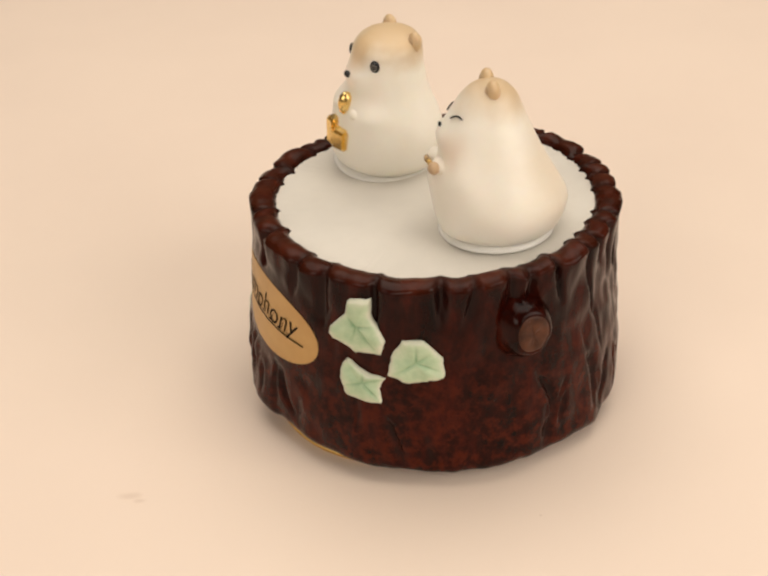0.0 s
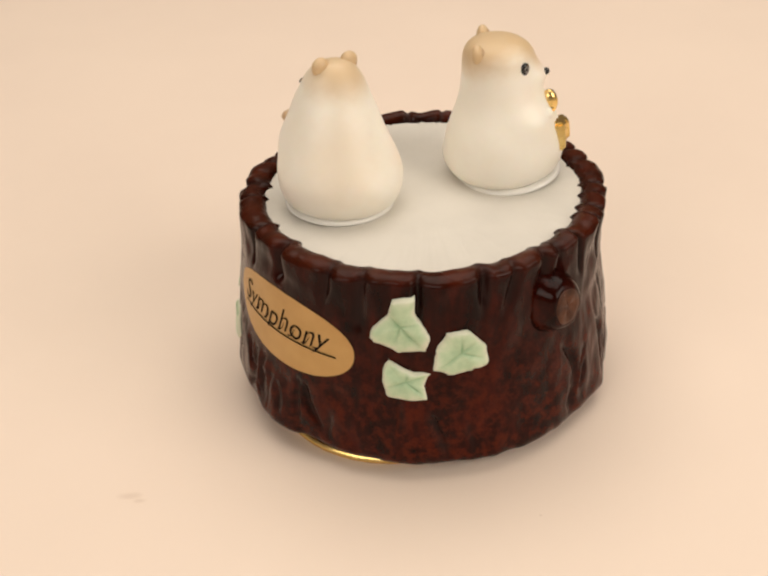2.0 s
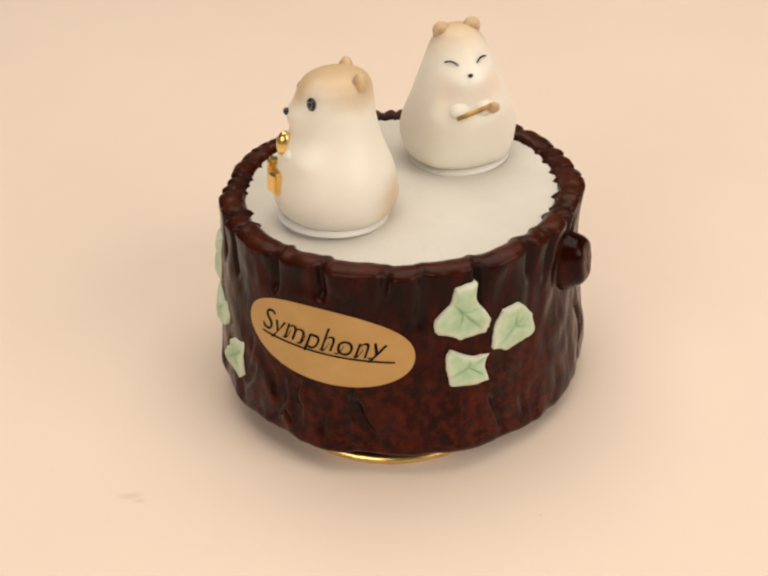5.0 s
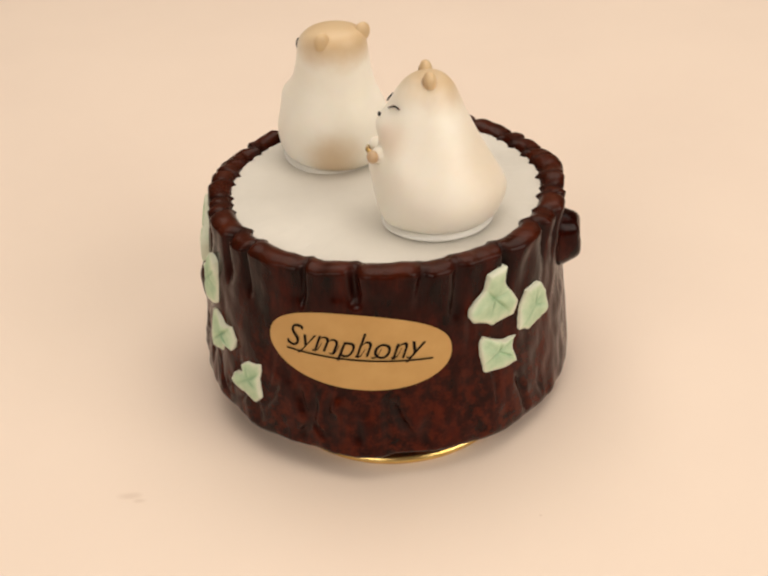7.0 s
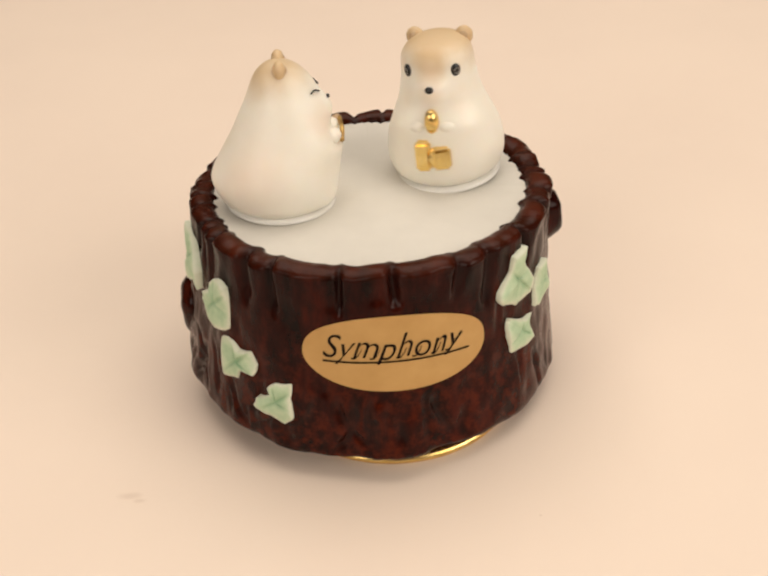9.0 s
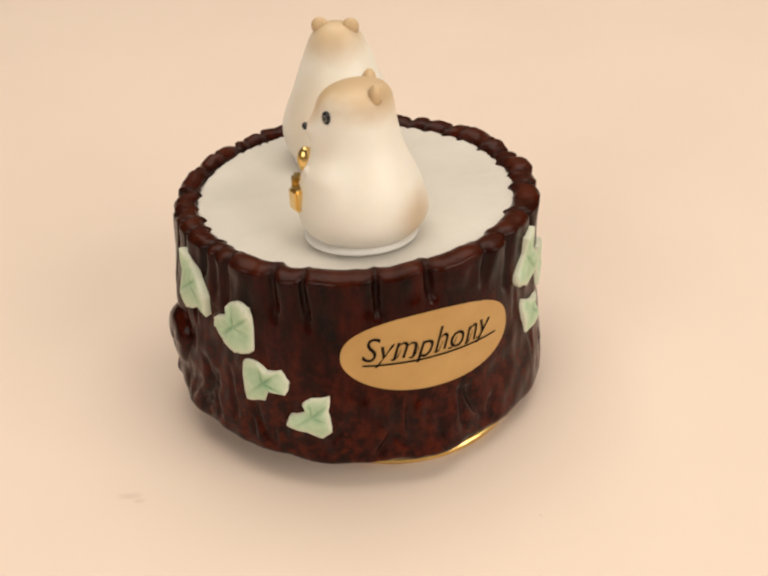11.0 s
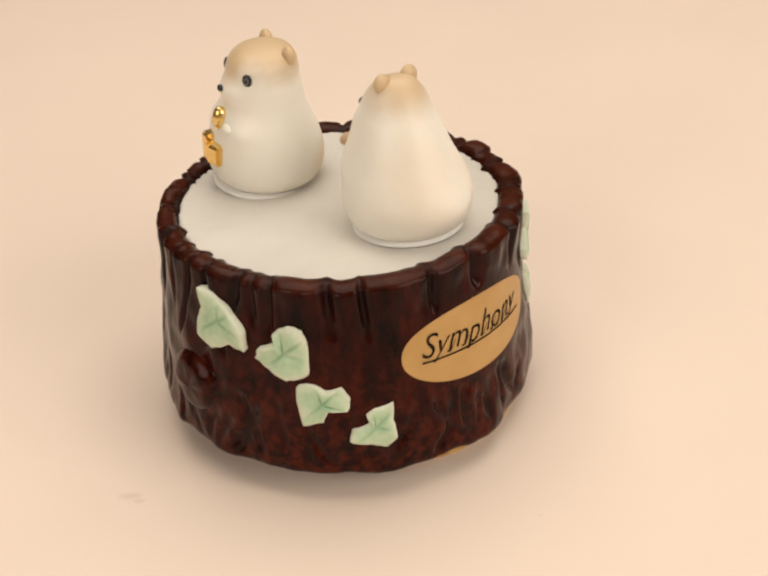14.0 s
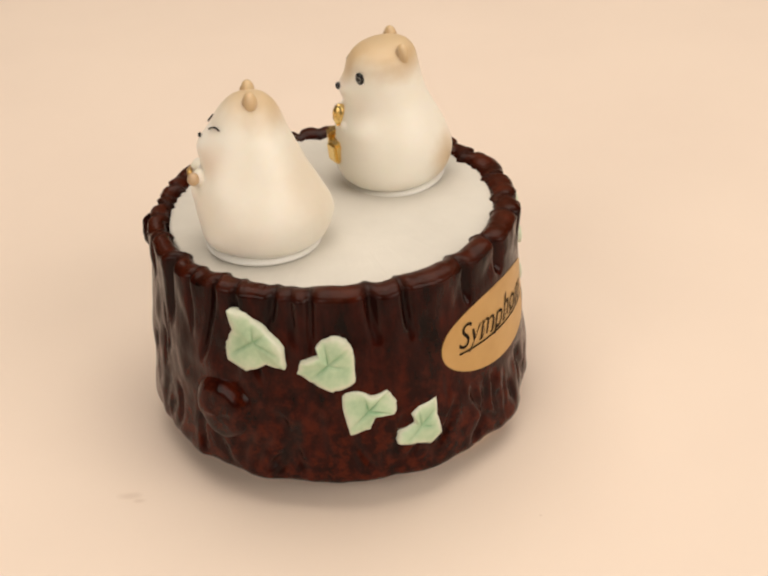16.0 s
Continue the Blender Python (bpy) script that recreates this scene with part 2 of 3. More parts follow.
def groove_depth(deg, z):
    """How far the bark is cut in at an angle and height, in mm."""
    d = 0.0
    for a, w, depth, z0, z1, lean, curl in GROOVES:
        if z < z0 - 3 or z > z1 + 3:
            continue
        x = ((deg - a + 180.0) % 360.0 - 180.0) * 0.9 - (lean + curl * (z - z1)) * (z - max(z1 - 8.0, z0))
        if abs(x) > 3 * w:
            continue
        run = 5.5 if z1 > 60.0 else 4.0
        fade = min(1.0, max(0.0, (z - z0 + 2.0) / run)) * min(1.0, max(0.0, (z1 + 2.5 - z) / 4.0))
        d = max(d, depth * fade * math.exp(-(x / w) ** 2))
    # the label lies on a smooth patch
    lx = ((deg - LABEL_A + 180.0) % 360.0 - 180.0) * 0.9 / (LABEL_W + 1.5)
    lz = (z - LABEL_Z) / (LABEL_H + 1.5)
    q = lx * lx + lz * lz
    return d * min(1.0, max(0.0, (q - 1.0) * 3.0))


def bark_point(deg, z):
    """Radius of the bark in mm."""
    a = radians(deg)
    x, y = math.cos(a), math.sin(a)
    r = stump_radius(z)
    lx = ((deg - LABEL_A + 180.0) % 360.0 - 180.0) * 0.9 / (LABEL_W + 3.0)
    lz = (z - LABEL_Z) / (LABEL_H + 3.0)
    calm = min(1.0, max(0.0, (lx * lx + lz * lz - 0.9) * 2.0))
    r += calm * (1.1 * noise.noise((2.1 * x, 2.1 * y, z * 0.03)) + 0.6 * noise.noise((6 * x, 6 * y, z * 0.09 + 4)) + 0.42 * noise.noise((14 * x, 14 * y, z * 0.16 + 9)))
    dent = ((deg - 118.0 + 180.0) % 360.0 - 180.0) / 38.0
    r -= 1.3 * math.exp(-dent * dent) * min(1.0, max(0.0, (z - 12.0) / 34.0))
    low = max(0.0, 1.0 - (z - 4.0) / 12.0)
    r += low * 1.3 * noise.noise((4.5 * x, 4.5 * y, 3.0))
    return r + calm * (lobe(deg, z) - 0.35 * min(1.0, max(0.0, (z - 44.0) / 11.0))) - groove_depth(deg, z)


def build_stump():
    stump = tagged(new("music_box"), "glazed dark brown ceramic tree stump music box with white flocked top", "music box")
    segs = 640
    levels = [4.0 + (RIM_Z - 1.2 - 4.0) * k / 66 for k in range(67)]
    bm = bmesh.new()
    lay = bm.verts.layers.float.new("groove")
    rings = []

    def ring_at(fn):
        ring = []
        for i in range(segs):
            deg = 360.0 * i / segs
            r, z, g = fn(deg)
            a = radians(deg)
            v = bm.verts.new((CX + (r * math.cos(a) + rim_shift(z)) * MM, CY + r * math.sin(a) * MM, z * MM))
            v[lay] = g
            ring.append(v)
        rings.append(ring)

    def lip(deg):
        a = radians(deg)
        return 1.1 * noise.noise((7 * math.cos(a), 7 * math.sin(a), 1.7)) + 0.2 * noise.noise((17 * math.cos(a), 17 * math.sin(a), 5.0)) - 0.2 * groove_depth(deg, 58.0)

    def foot(deg):
        a = radians(deg)
        return -0.2 - 1.8 * math.cos(a) + 0.4 * noise.noise((2.2 * math.cos(a), 2.2 * math.sin(a), 8.0)) + 0.5 * noise.noise((9 * math.cos(a), 9 * math.sin(a), 2.0))

    ring_at(lambda d: (40.0, 4.6, 0.0))
    ring_at(lambda d: (bark_point(d, 4.0) - 2.2, 3.6 + foot(d), 0.0))
    for z in levels:
        k = (z - 4.0) / (RIM_Z - 5.2)
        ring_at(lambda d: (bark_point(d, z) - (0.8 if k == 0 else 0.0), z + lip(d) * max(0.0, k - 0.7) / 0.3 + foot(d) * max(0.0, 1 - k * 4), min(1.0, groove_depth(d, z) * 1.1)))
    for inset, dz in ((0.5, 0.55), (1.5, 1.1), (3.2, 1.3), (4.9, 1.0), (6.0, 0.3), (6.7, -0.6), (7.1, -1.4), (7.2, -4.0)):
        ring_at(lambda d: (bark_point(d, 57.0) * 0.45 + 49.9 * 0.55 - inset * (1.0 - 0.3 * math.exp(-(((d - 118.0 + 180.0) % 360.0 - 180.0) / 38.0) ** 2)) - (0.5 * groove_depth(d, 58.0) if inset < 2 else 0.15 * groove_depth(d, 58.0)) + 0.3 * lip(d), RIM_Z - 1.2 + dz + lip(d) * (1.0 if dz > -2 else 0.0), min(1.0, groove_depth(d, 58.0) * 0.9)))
    for lo, hi in zip(rings, rings[1:]):
        for i in range(segs):
            j = (i + 1) % segs
            bm.faces.new((lo[i], lo[j], hi[j], hi[i]))
    bm.faces.new(rings[0][::-1])
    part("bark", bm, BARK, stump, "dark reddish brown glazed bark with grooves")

    # white flocked disc, its edge slightly ragged against the rim
    def ragged(a, r, z):
        if r < 42.3 * MM:
            return r * math.cos(a), r * math.sin(a), z
        tooth = noise.noise((34 * math.cos(a), 34 * math.sin(a), 1.0)) + 0.6 * noise.noise((75 * math.cos(a), 75 * math.sin(a), 6.0))
        k = r + 0.45 * MM * tooth * 0.75
        return k * math.cos(a), k * math.sin(a), z + 0.28 * MM * tooth
    prof = [(44.2 * MM, 50 * MM), (44.2 * MM, (FELT_Z - 0.3) * MM), (43.6 * MM, (FELT_Z + 0.1) * MM), (42.9 * MM, (FELT_Z + 0.06) * MM), (42.0 * MM, FELT_Z * MM), (20 * MM, FELT_Z * MM), (0.5 * MM, FELT_Z * MM)]
    part("flocked_top", lathe(prof, 720, (CX + rim_shift(FELT_Z) * MM, CY), ragged), FELT, stump, "white flocked round top")
    return stump


def rim_shift(z):
    """The rim stands a little off the foot's centre, in mm."""
    return 1.6 * max(0.0, (z - 36.0) / 22.0)


def on_bark(deg, z, out):
    a = radians(deg)
    z += 0.55 * math.cos(a)
    return Vector((CX + (out * math.cos(a) + rim_shift(z)) * MM, CY + out * math.sin(a) * MM, z * MM))


def build_label(stump):
    bm = bmesh.new()
    nr, ns = 8, 96

    def place(u, v, lift):
        deg = LABEL_A + math.degrees(u / 51.3)
        z = LABEL_Z + v - 0.055 * u
        return on_bark(deg, z, stump_radius(z) + lift)
    rings = []
    for k in range(1, nr + 1):
        f = k / nr
        ring = []
        for i in range(ns):
            a = 2 * math.pi * i / ns
            ca, sa = math.cos(a), math.sin(a)
            ring.append(bm.verts.new(place(LABEL_W * f * math.copysign(abs(ca) ** 0.92, ca), LABEL_H * f * math.copysign(abs(sa) ** 0.92, sa), 0.16)))
        rings.append(ring)
    edge = [bm.verts.new(v.co) for v in rings[-1]]
    skirt = [bm.verts.new(place(LABEL_W * 1.004 * math.cos(2 * math.pi * i / ns), LABEL_H * 1.004 * math.sin(2 * math.pi * i / ns), -0.3)) for i in range(ns)]
    hub = bm.verts.new(place(0, 0, 0.16))
    for i in range(ns):
        bm.faces.new((hub, rings[0][i], rings[0][(i + 1) % ns]))
        for lo, hi in zip(rings, rings[1:]):
            bm.faces.new((lo[i], hi[i], hi[(i + 1) % ns], lo[(i + 1) % ns]))
        bm.faces.new((edge[i], skirt[i], skirt[(i + 1) % ns], edge[(i + 1) % ns]))
    label = part("label", bm, FOIL, stump, "gold oval paper label with black script")

    data = bpy.data.curves.new("lettering", "FONT")
    data.body, data.size, data.shear, data.offset, data.space_character = "Symphony", 10.6, 0.34, -0.07, 1.0
    data.resolution_u = 6
    tmp = new("lettering_source", data)
    bpy.context.view_layer.update()
    me = bpy.data.meshes.new_from_object(tmp.evaluated_get(bpy.context.evaluated_depsgraph_get()))
    bpy.data.objects.remove(tmp)
    bm = bmesh.new()
    bm.from_mesh(me)
    xs = [v.co.x for v in bm.verts]
    x0, x1 = min(xs), max(xs)
    for v in bm.verts:
        u = -18.8 + (v.co.x - x0) / (x1 - x0) * 36.2
        tall = v.co.y * (0.95 if v.co.y > 0 else 0.62)
        v.co = place(u, -1.2 + tall + 0.35 * math.sin(u * 0.55), 0.30)
    part("lettering", bm, INK, label, "black script reading Symphony", smooth=False)
    bm = bmesh.new()
    n = 40
    top = [bm.verts.new(place(-18.8 + 38.0 * i / n, -2.3 + 0.012 * i + 0.25, 0.34)) for i in range(n + 1)]
    bot = [bm.verts.new(place(-18.8 + 38.0 * i / n, -2.3 + 0.012 * i - 0.25, 0.34)) for i in range(n + 1)]
    for i in range(n):
        bm.faces.new((bot[i], bot[i + 1], top[i + 1], top[i]))
    part("underline", bm, INK, label, "thin black underline", smooth=False)
    # hairlines that join the letters of the script
    for u0 in (-11.6, -7.0, -0.4, 3.6, 8.6, 12.4):
        bm = bmesh.new()
        steps = [k / 10 for k in range(11)]
        hi = [bm.verts.new(place(u0 + 2.6 * f, -0.9 + 2.6 * f * f - 0.5 * math.sin(math.pi * f) + 0.22, 0.32)) for f in steps]
        lo = [bm.verts.new(place(u0 + 2.6 * f, -0.9 + 2.6 * f * f - 0.5 * math.sin(math.pi * f) - 0.22, 0.32)) for f in steps]
        for k in range(10):
            bm.faces.new((lo[k], lo[k + 1], hi[k + 1], hi[k]))
        part("joining_stroke", bm, INK, label, smooth=False)


# centre angle, centre z, direction of the main vein, corners of the outline in mm
FRONT_IVY = [
    (-58.8, 46.1, -48, ((-2.4, 7.8), (3.4, 8.4), (3.8, 3.2), (7.9, -3.0), (7.2, -7.4), (0.3, -8.3), (-6.8, -4.8), (-8.2, -2.0), (-3.5, 2.8))),
    (-41.7, 37.4, 35, ((-3.9, 6.4), (2.0, 6.5), (6.9, 0.6), (7.0, -4.4), (3.2, -5.6), (-2.7, -6.8), (-7.2, -3.9), (-6.6, 1.3))),
    (-57.0, 29.8, 20, ((-4.7, 5.8), (1.5, 2.7), (6.3, 2.3), (5.0, -1.0), (5.3, -5.2), (-4.7, -5.2), (-5.6, -1.6), (-6.1, 3.2))),
]
SIDE_IVY = [
    (-178.6, 47.0, 35, ((-6.9, 7.8), (-2.4, 7.4), (3.5, 3.0), (8.0, -1.0), (8.6, -6.9), (3.3, -6.4), (-1.8, -8.4), (-7.8, -6.0), (-8.5, -2.4), (-6.2, 2.2))),
    (-158.2, 42.0, 40, ((-3.0, 5.4), (0.6, 7.7), (4.9, 6.5), (6.7, 3.6), (6.7, -5.9), (1.1, -7.5), (-3.9, -5.0), (-7.9, -2.6), (-7.5, 0.2), (-2.5, 2.4))),
    (-148.4, 28.2, 42, ((-6.5, 5.4), (-2.5, 6.0), (1.6, 3.9), (5.7, 4.8), (7.7, 1.0), (6.9, -1.8), (1.8, -2.1), (0.2, -5.5), (-4.8, -6.4), (-5.9, -1.6))),
    (-134.3, 20.6, 40, ((0.1, 5.8), (5.1, 6.9), (4.8, 2.1), (5.4, -3.9), (2.7, -6.4), (-2.0, -5.0), (-6.7, -3.4), (-6.1, -0.7), (-1.7, 1.3), (-2.2, 4.2))),
]


def build_leaf(stump, deg, z, vein, corners):
    rng = random.Random(int(abs(deg) * 10))
    ns, nr = 90, 9
    phase = rng.uniform(0, 6)
    knots = [Vector(c) for c in reversed(corners)]

    def rim_of(a):
        """The outline: a closed rounded curve through the corners, slightly toothed."""
        q = (a / (2 * math.pi)) % 1.0 * len(knots)
        i, f = int(q) % len(knots), q - int(q)
        p0, p1, p2, p3 = (knots[(i + k) % len(knots)] for k in (-1, 0, 1, 2))
        m1, m2 = (p2 - p0) * 0.2, (p3 - p1) * 0.2
        p = p1 * (2 * f**3 - 3 * f**2 + 1) + m1 * (f**3 - 2 * f**2 + f) + p2 * (3 * f**2 - 2 * f**3) + m2 * (f**3 - f**2)
        return p * (0.94 + 0.07 * noise.noise((4.5 * math.cos(a), 4.5 * math.sin(a), phase)))
    bm = bmesh.new()
    lay = bm.verts.layers.float.new("inner")
    va = radians(vein)
    veins = [(va, 1.0), (va + math.pi, 0.9), (va + 1.0, 0.7), (va - 1.0, 0.7)]

    def vert(a, f, side):
        u, w = rim_of(a) * f
        near = 9.0
        for ang, s in veins:
            along = u * math.cos(ang) + w * math.sin(ang)
            if along > -0.2:
                near = min(near, abs(-u * math.sin(ang) + w * math.cos(ang)) / s)
        crease = math.exp(-(near / 0.45) ** 2) * max(0.0, 1.0 - f ** 2.2)
        zz = z + w
        deg_here = deg + math.degrees(u / 52.5)
        lift = 1.5 + 0.45 * math.sin(3 * a + phase) * f - 0.6 * crease - 0.5 * f ** 6
        if side:
            lift = -1.0
        v = bm.verts.new(on_bark(deg_here, zz, stump_radius(zz) + lift))
        v[lay] = min(1.0, max(0.0, 0.56 * (1 - f ** 5) + 0.30 * crease))
        return v
    hub = vert(0.0, 0.0, False)
    rings = [[vert(2 * math.pi * i / ns, k / nr, False) for i in range(ns)] for k in range(1, nr + 1)]
    rings.append([vert(2 * math.pi * i / ns, 0.985, True) for i in range(ns)])
    for i in range(ns):
        j = (i + 1) % ns
        bm.faces.new((hub, rings[0][i], rings[0][j]))
        for lo, hi in zip(rings, rings[1:]):
            bm.faces.new((lo[i], hi[i], hi[j], lo[j]))
    part("leaf", bm, LEAF, stump, "pale green ivy leaf with whitish edge")


def build_stub(stump, deg, z, radius, length, tilt, flat, mat, label, face=None):
    """A cut branch that stands out of the bark."""
    def shape(a, r, h):
        k = 1 + 0.04 * noise.noise((1.3 * math.cos(a), 1.3 * math.sin(a), h * 60 + deg)) + 0.03 * math.sin(3 * a + deg)
        return r * k * math.cos(a), r * k * math.sin(a) * flat, h + 0.0004 * noise.noise((1.5 * math.cos(a), 1.5 * math.sin(a), deg))
    R, L = radius * MM, length * MM
    prof = [(R * f, h) for f, h in ((1.62, -3.5 * MM), (1.46, -0.6 * MM), (1.35, 0.2 * L), (1.26, 0.42 * L), (1.19, 0.64 * L), (1.08, 0.82 * L), (0.98, 0.93 * L), (0.89, 0.98 * L)) + (((0.8, 0.965 * L), (0.05, 0.94 * L)) if face else ((0.6, 1.08 * L), (0.05, 1.14 * L)))]
    bm = lathe(prof, 48, (0, 0), shape)
    a = radians(deg)
    out = Vector((math.cos(a) * math.cos(radians(tilt)), math.sin(a) * math.cos(radians(tilt)), math.sin(radians(tilt))))
    bm.transform(Matrix.Translation(on_bark(deg, z, stump_radius(z))) @ out.to_track_quat("Z", "Y").to_matrix().to_4x4())
    stub = part("branch_stub", bm, mat, stump, label)
    if face:
        bm = lathe([(R * f, h * L) for f, h in ((0.86, 0.955), (0.84, 0.99), (0.6, 1.0), (0.3, 0.975), (0.03, 0.97))], 40, (0, 0), shape)
        bm.transform(Matrix.Translation(on_bark(deg, z, stump_radius(z))) @ out.to_track_quat("Z", "Y").to_matrix().to_4x4())
        part("cut_face", bm, face, stub, "paler brown cut end")


def build_base():
    prof = [(33.2, -2.3), (34.5, -2.1), (34.9, -1.4), (34.6, -0.4), (33.4, 0.2), (29.5, 0.4)]
    base = tagged(new("turning_base"), "polished gold metal turning base under the stump", "base")
    part("foot_ring", lathe([(r * MM, z * MM) for r, z in prof], 160), GOLD, base, "polished gold ring")
    part("spindle", lathe([(12 * MM, 0.3 * MM), (12 * MM, 4.9 * MM), (11 * MM, 5.2 * MM)], 48), GOLD, base)


# ---- the two dancing figurines ----
def smooth_profile(rows, n):
    """Rounds (z, r) rows into n rings."""
    out = []
    zs, rs = [r[0] for r in rows], [r[1] for r in rows]
    m = [0.0] * len(rows)
    for i in range(len(rows)):
        lo, hi = max(i - 1, 0), min(i + 1, len(rows) - 1)
        m[i] = (rs[hi] - rs[lo]) / (zs[hi] - zs[lo])
    for k in range(n):
        f = k / (n - 1)
        z = zs[0] + (zs[-1] - zs[0]) * (1 - (1 - f) ** 1.35)
        i = max(j for j in range(len(zs) - 1) if zs[j] <= z + 1e-9)
        h = zs[i + 1] - zs[i]
        s = min(1.0, (z - zs[i]) / h)
        r = (2 * s**3 - 3 * s**2 + 1) * rs[i] + (s**3 - 2 * s**2 + s) * h * m[i] + (3 * s**2 - 2 * s**3) * rs[i + 1] + (s**3 - s**2) * h * m[i + 1]
        out.append((max(r, 0.1) * MM, z * MM))
    return out


def crown(x, z, slope):
    """The head's top falls towards the face, in mm."""
    return z - slope * x * min(1.0, max(0.0, (z - 27.0) / 11.0))


def figure_body(rows, bumps, lean, slope):
    """A turned body facing +x, pushed out by bumps (angle, z, angle width, z width, height mm)."""
    def shape(a, r, z):
        deg, zz = math.degrees(a), z / MM
        add = 0.0
        for ba, bz, wa, wz, h in bumps:
            d = (deg - ba + 180) % 360 - 180
            add += h * math.exp(-(d / wa) ** 2 - ((zz - bz) / wz) ** 2)
        fade = min(1.0, r / (5 * MM))
        r += add * MM * fade
        return r * math.cos(a) + lean(zz) * MM, r * math.sin(a), crown(r * math.cos(a) / MM, zz, slope) * MM
    return lathe(smooth_profile(rows, 60), 96, (0, 0), shape)


def surface_x(rows, bumps, lean, deg, z, slope=0.0):
    """Point on such a body at an angle and height, in mm."""
    zs = [r[0] for r in rows]
    i = max(j for j in range(len(zs) - 1) if zs[j] <= z)
    f = (z - zs[i]) / (zs[i + 1] - zs[i])
    r = rows[i][1] + f * (rows[i + 1][1] - rows[i][1])
    for ba, bz, wa, wz, h in bumps:
        d = (deg - ba + 180) % 360 - 180
        r += h * math.exp(-(d / wa) ** 2 - ((z - bz) / wz) ** 2)
    a = radians(deg)
    return Vector((r * math.cos(a) + lean(z), r * math.sin(a), crown(r * math.cos(a), z, slope))) * MM, Vector((math.cos(a), math.sin(a), 0))


def ear(y, x, z, r, tip):
    bm = ball((r * 0.68 * MM, r * MM, r * tip * MM))
    bm.transform(Matrix.Translation((x * MM, y * MM, z * MM)) @ Matrix.Rotation(radians(-14 if y > 0 else 14), 4, "X"))
    return bm


def disc_foot(parent):
    prof = [(13.2, 0.0), (14.5, 0.15), (14.9, 0.6), (14.7, 1.15), (13.9, 1.45), (12.6, 1.5), (2.0, 1.5)]
    part("foot_disc", lathe([(r * MM, z * MM) for r, z in prof], 80), WHITE, parent, "thin white ceramic foot disc")


def build_hamster():
    h = tagged(new("hamster_figurine"), "white ceramic hamster figurine with tan head holding gold instrument", "figurine")
    rows = [(1.3, 12.9), (2.0, 13.9), (3.2, 15.1), (6, 16.2), (10, 16.4), (15, 15.4), (20, 13.3), (24, 11.7), (28, 10.7), (31.5, 10.1), (34.5, 9.7), (36.8, 9.0), (38.6, 7.4), (39.6, 5.0), (40.0, 2.6), (40.1, 0.1)]
    bumps = [(0, 29.8, 24, 3.2, 2.1), (40, 19.5, 24, 3.2, 1.5), (-40, 19.5, 24, 3.2, 1.5), (180, 6, 20, 4, 0.9), (75, 36.5, 30, 2.6, 0.35), (-75, 36.5, 30, 2.6, 0.35)]
    lean = lambda z: -0.6 + 0.3 * min(1.0, max(0.0, (z - 10) / 20))
    skin = make_ceramic("hamster_bisque", [
        ((-0.0040, 0.000, 0.0405), (0.0128, 0.0138, 0.0086), 0.45, 0.85, TAN),
        ((0.0085, 0.000, 0.0365), (0.0050, 0.0042, 0.0050), 0.6, 0.7, TAN),
        ((-0.0115, 0.0075, 0.007), (0.0065, 0.0065, 0.0065), 0.6, 0.7, TAN),
        ((0.0125, 0, 0.0315), (0.004, 0.003, 0.006), 0.6, 0.22, PINK),
        ((0.012, 0.010, 0.0265), (0.005, 0.004, 0.004), 0.7, 0.25, PINK),
        ((0.012, -0.010, 0.0265), (0.005, 0.004, 0.004), 0.7, 0.25, PINK)])
    part("body", figure_body(rows, bumps, lean, 0.10), skin, h, "white bisque body with airbrushed tan crown")
    disc_foot(h)
    for y in (6.7, -6.7):
        e = part("ear", ear(y, -5.0, 38.2, 2.5, 1.1), TANNED, h, "small rounded tan ear")
        part("inner_ear", ear(y * 1.01, -4.0, 38.5, 1.45, 1.0), make_inner, e, "brownish ear hollow")
    for a in (41, -41):
        p, n = surface_x(rows, bumps, lean, a, 34.0, 0.10)
        q = n.to_track_quat("Z", "Y").to_matrix().to_4x4()
        eye = part("eye", ball((1.4 * MM, 1.75 * MM, 0.75 * MM), Matrix.Translation(p) @ q), BLACK, h, "glossy black eye")
        part("pupil_ring", joined(*[tube([p + n * 0.6 * MM + q.to_3x3() @ Vector((0.62 * MM * math.cos(k * 0.6), 0.78 * MM * math.sin(k * 0.6), 0)) for k in range(0, 12)], 0.12 * MM, 6)]), GREY, eye, "thin pale ring in the eye")
    p, n = surface_x(rows, bumps, lean, 0, 30.3, 0.10)
    part("nose", ball((0.9 * MM, 1.2 * MM, 0.95 * MM), Matrix.Translation(p)), BLACK, h, "small black nose")
    for s in (1, -1):
        part("paw", ball((2.1 * MM, 2.6 * MM, 1.7 * MM), Matrix.Translation((11.7 * MM, 3.9 * s * MM, 19.4 * MM)), 24), skin, h, "small white ceramic paw")
    # gold squeeze box held at the belly, with a gold knob under the chin
    inst = part("instrument", joined(box(11.7 * MM, 16.8 * MM, -4.6 * MM, -0.4 * MM, 8.2 * MM, 16.6 * MM, 0.7 * MM), ball((2.0 * MM, 1.4 * MM, 2.8 * MM), Matrix.Translation((15.2 * MM, 0, 12.0 * MM)))), GOLD, h, "shiny gold instrument", smooth=False)
    bm = box(-2.5 * MM, 2.5 * MM, -2.5 * MM, 2.5 * MM, -3.0 * MM, 3.0 * MM, 0.7 * MM)
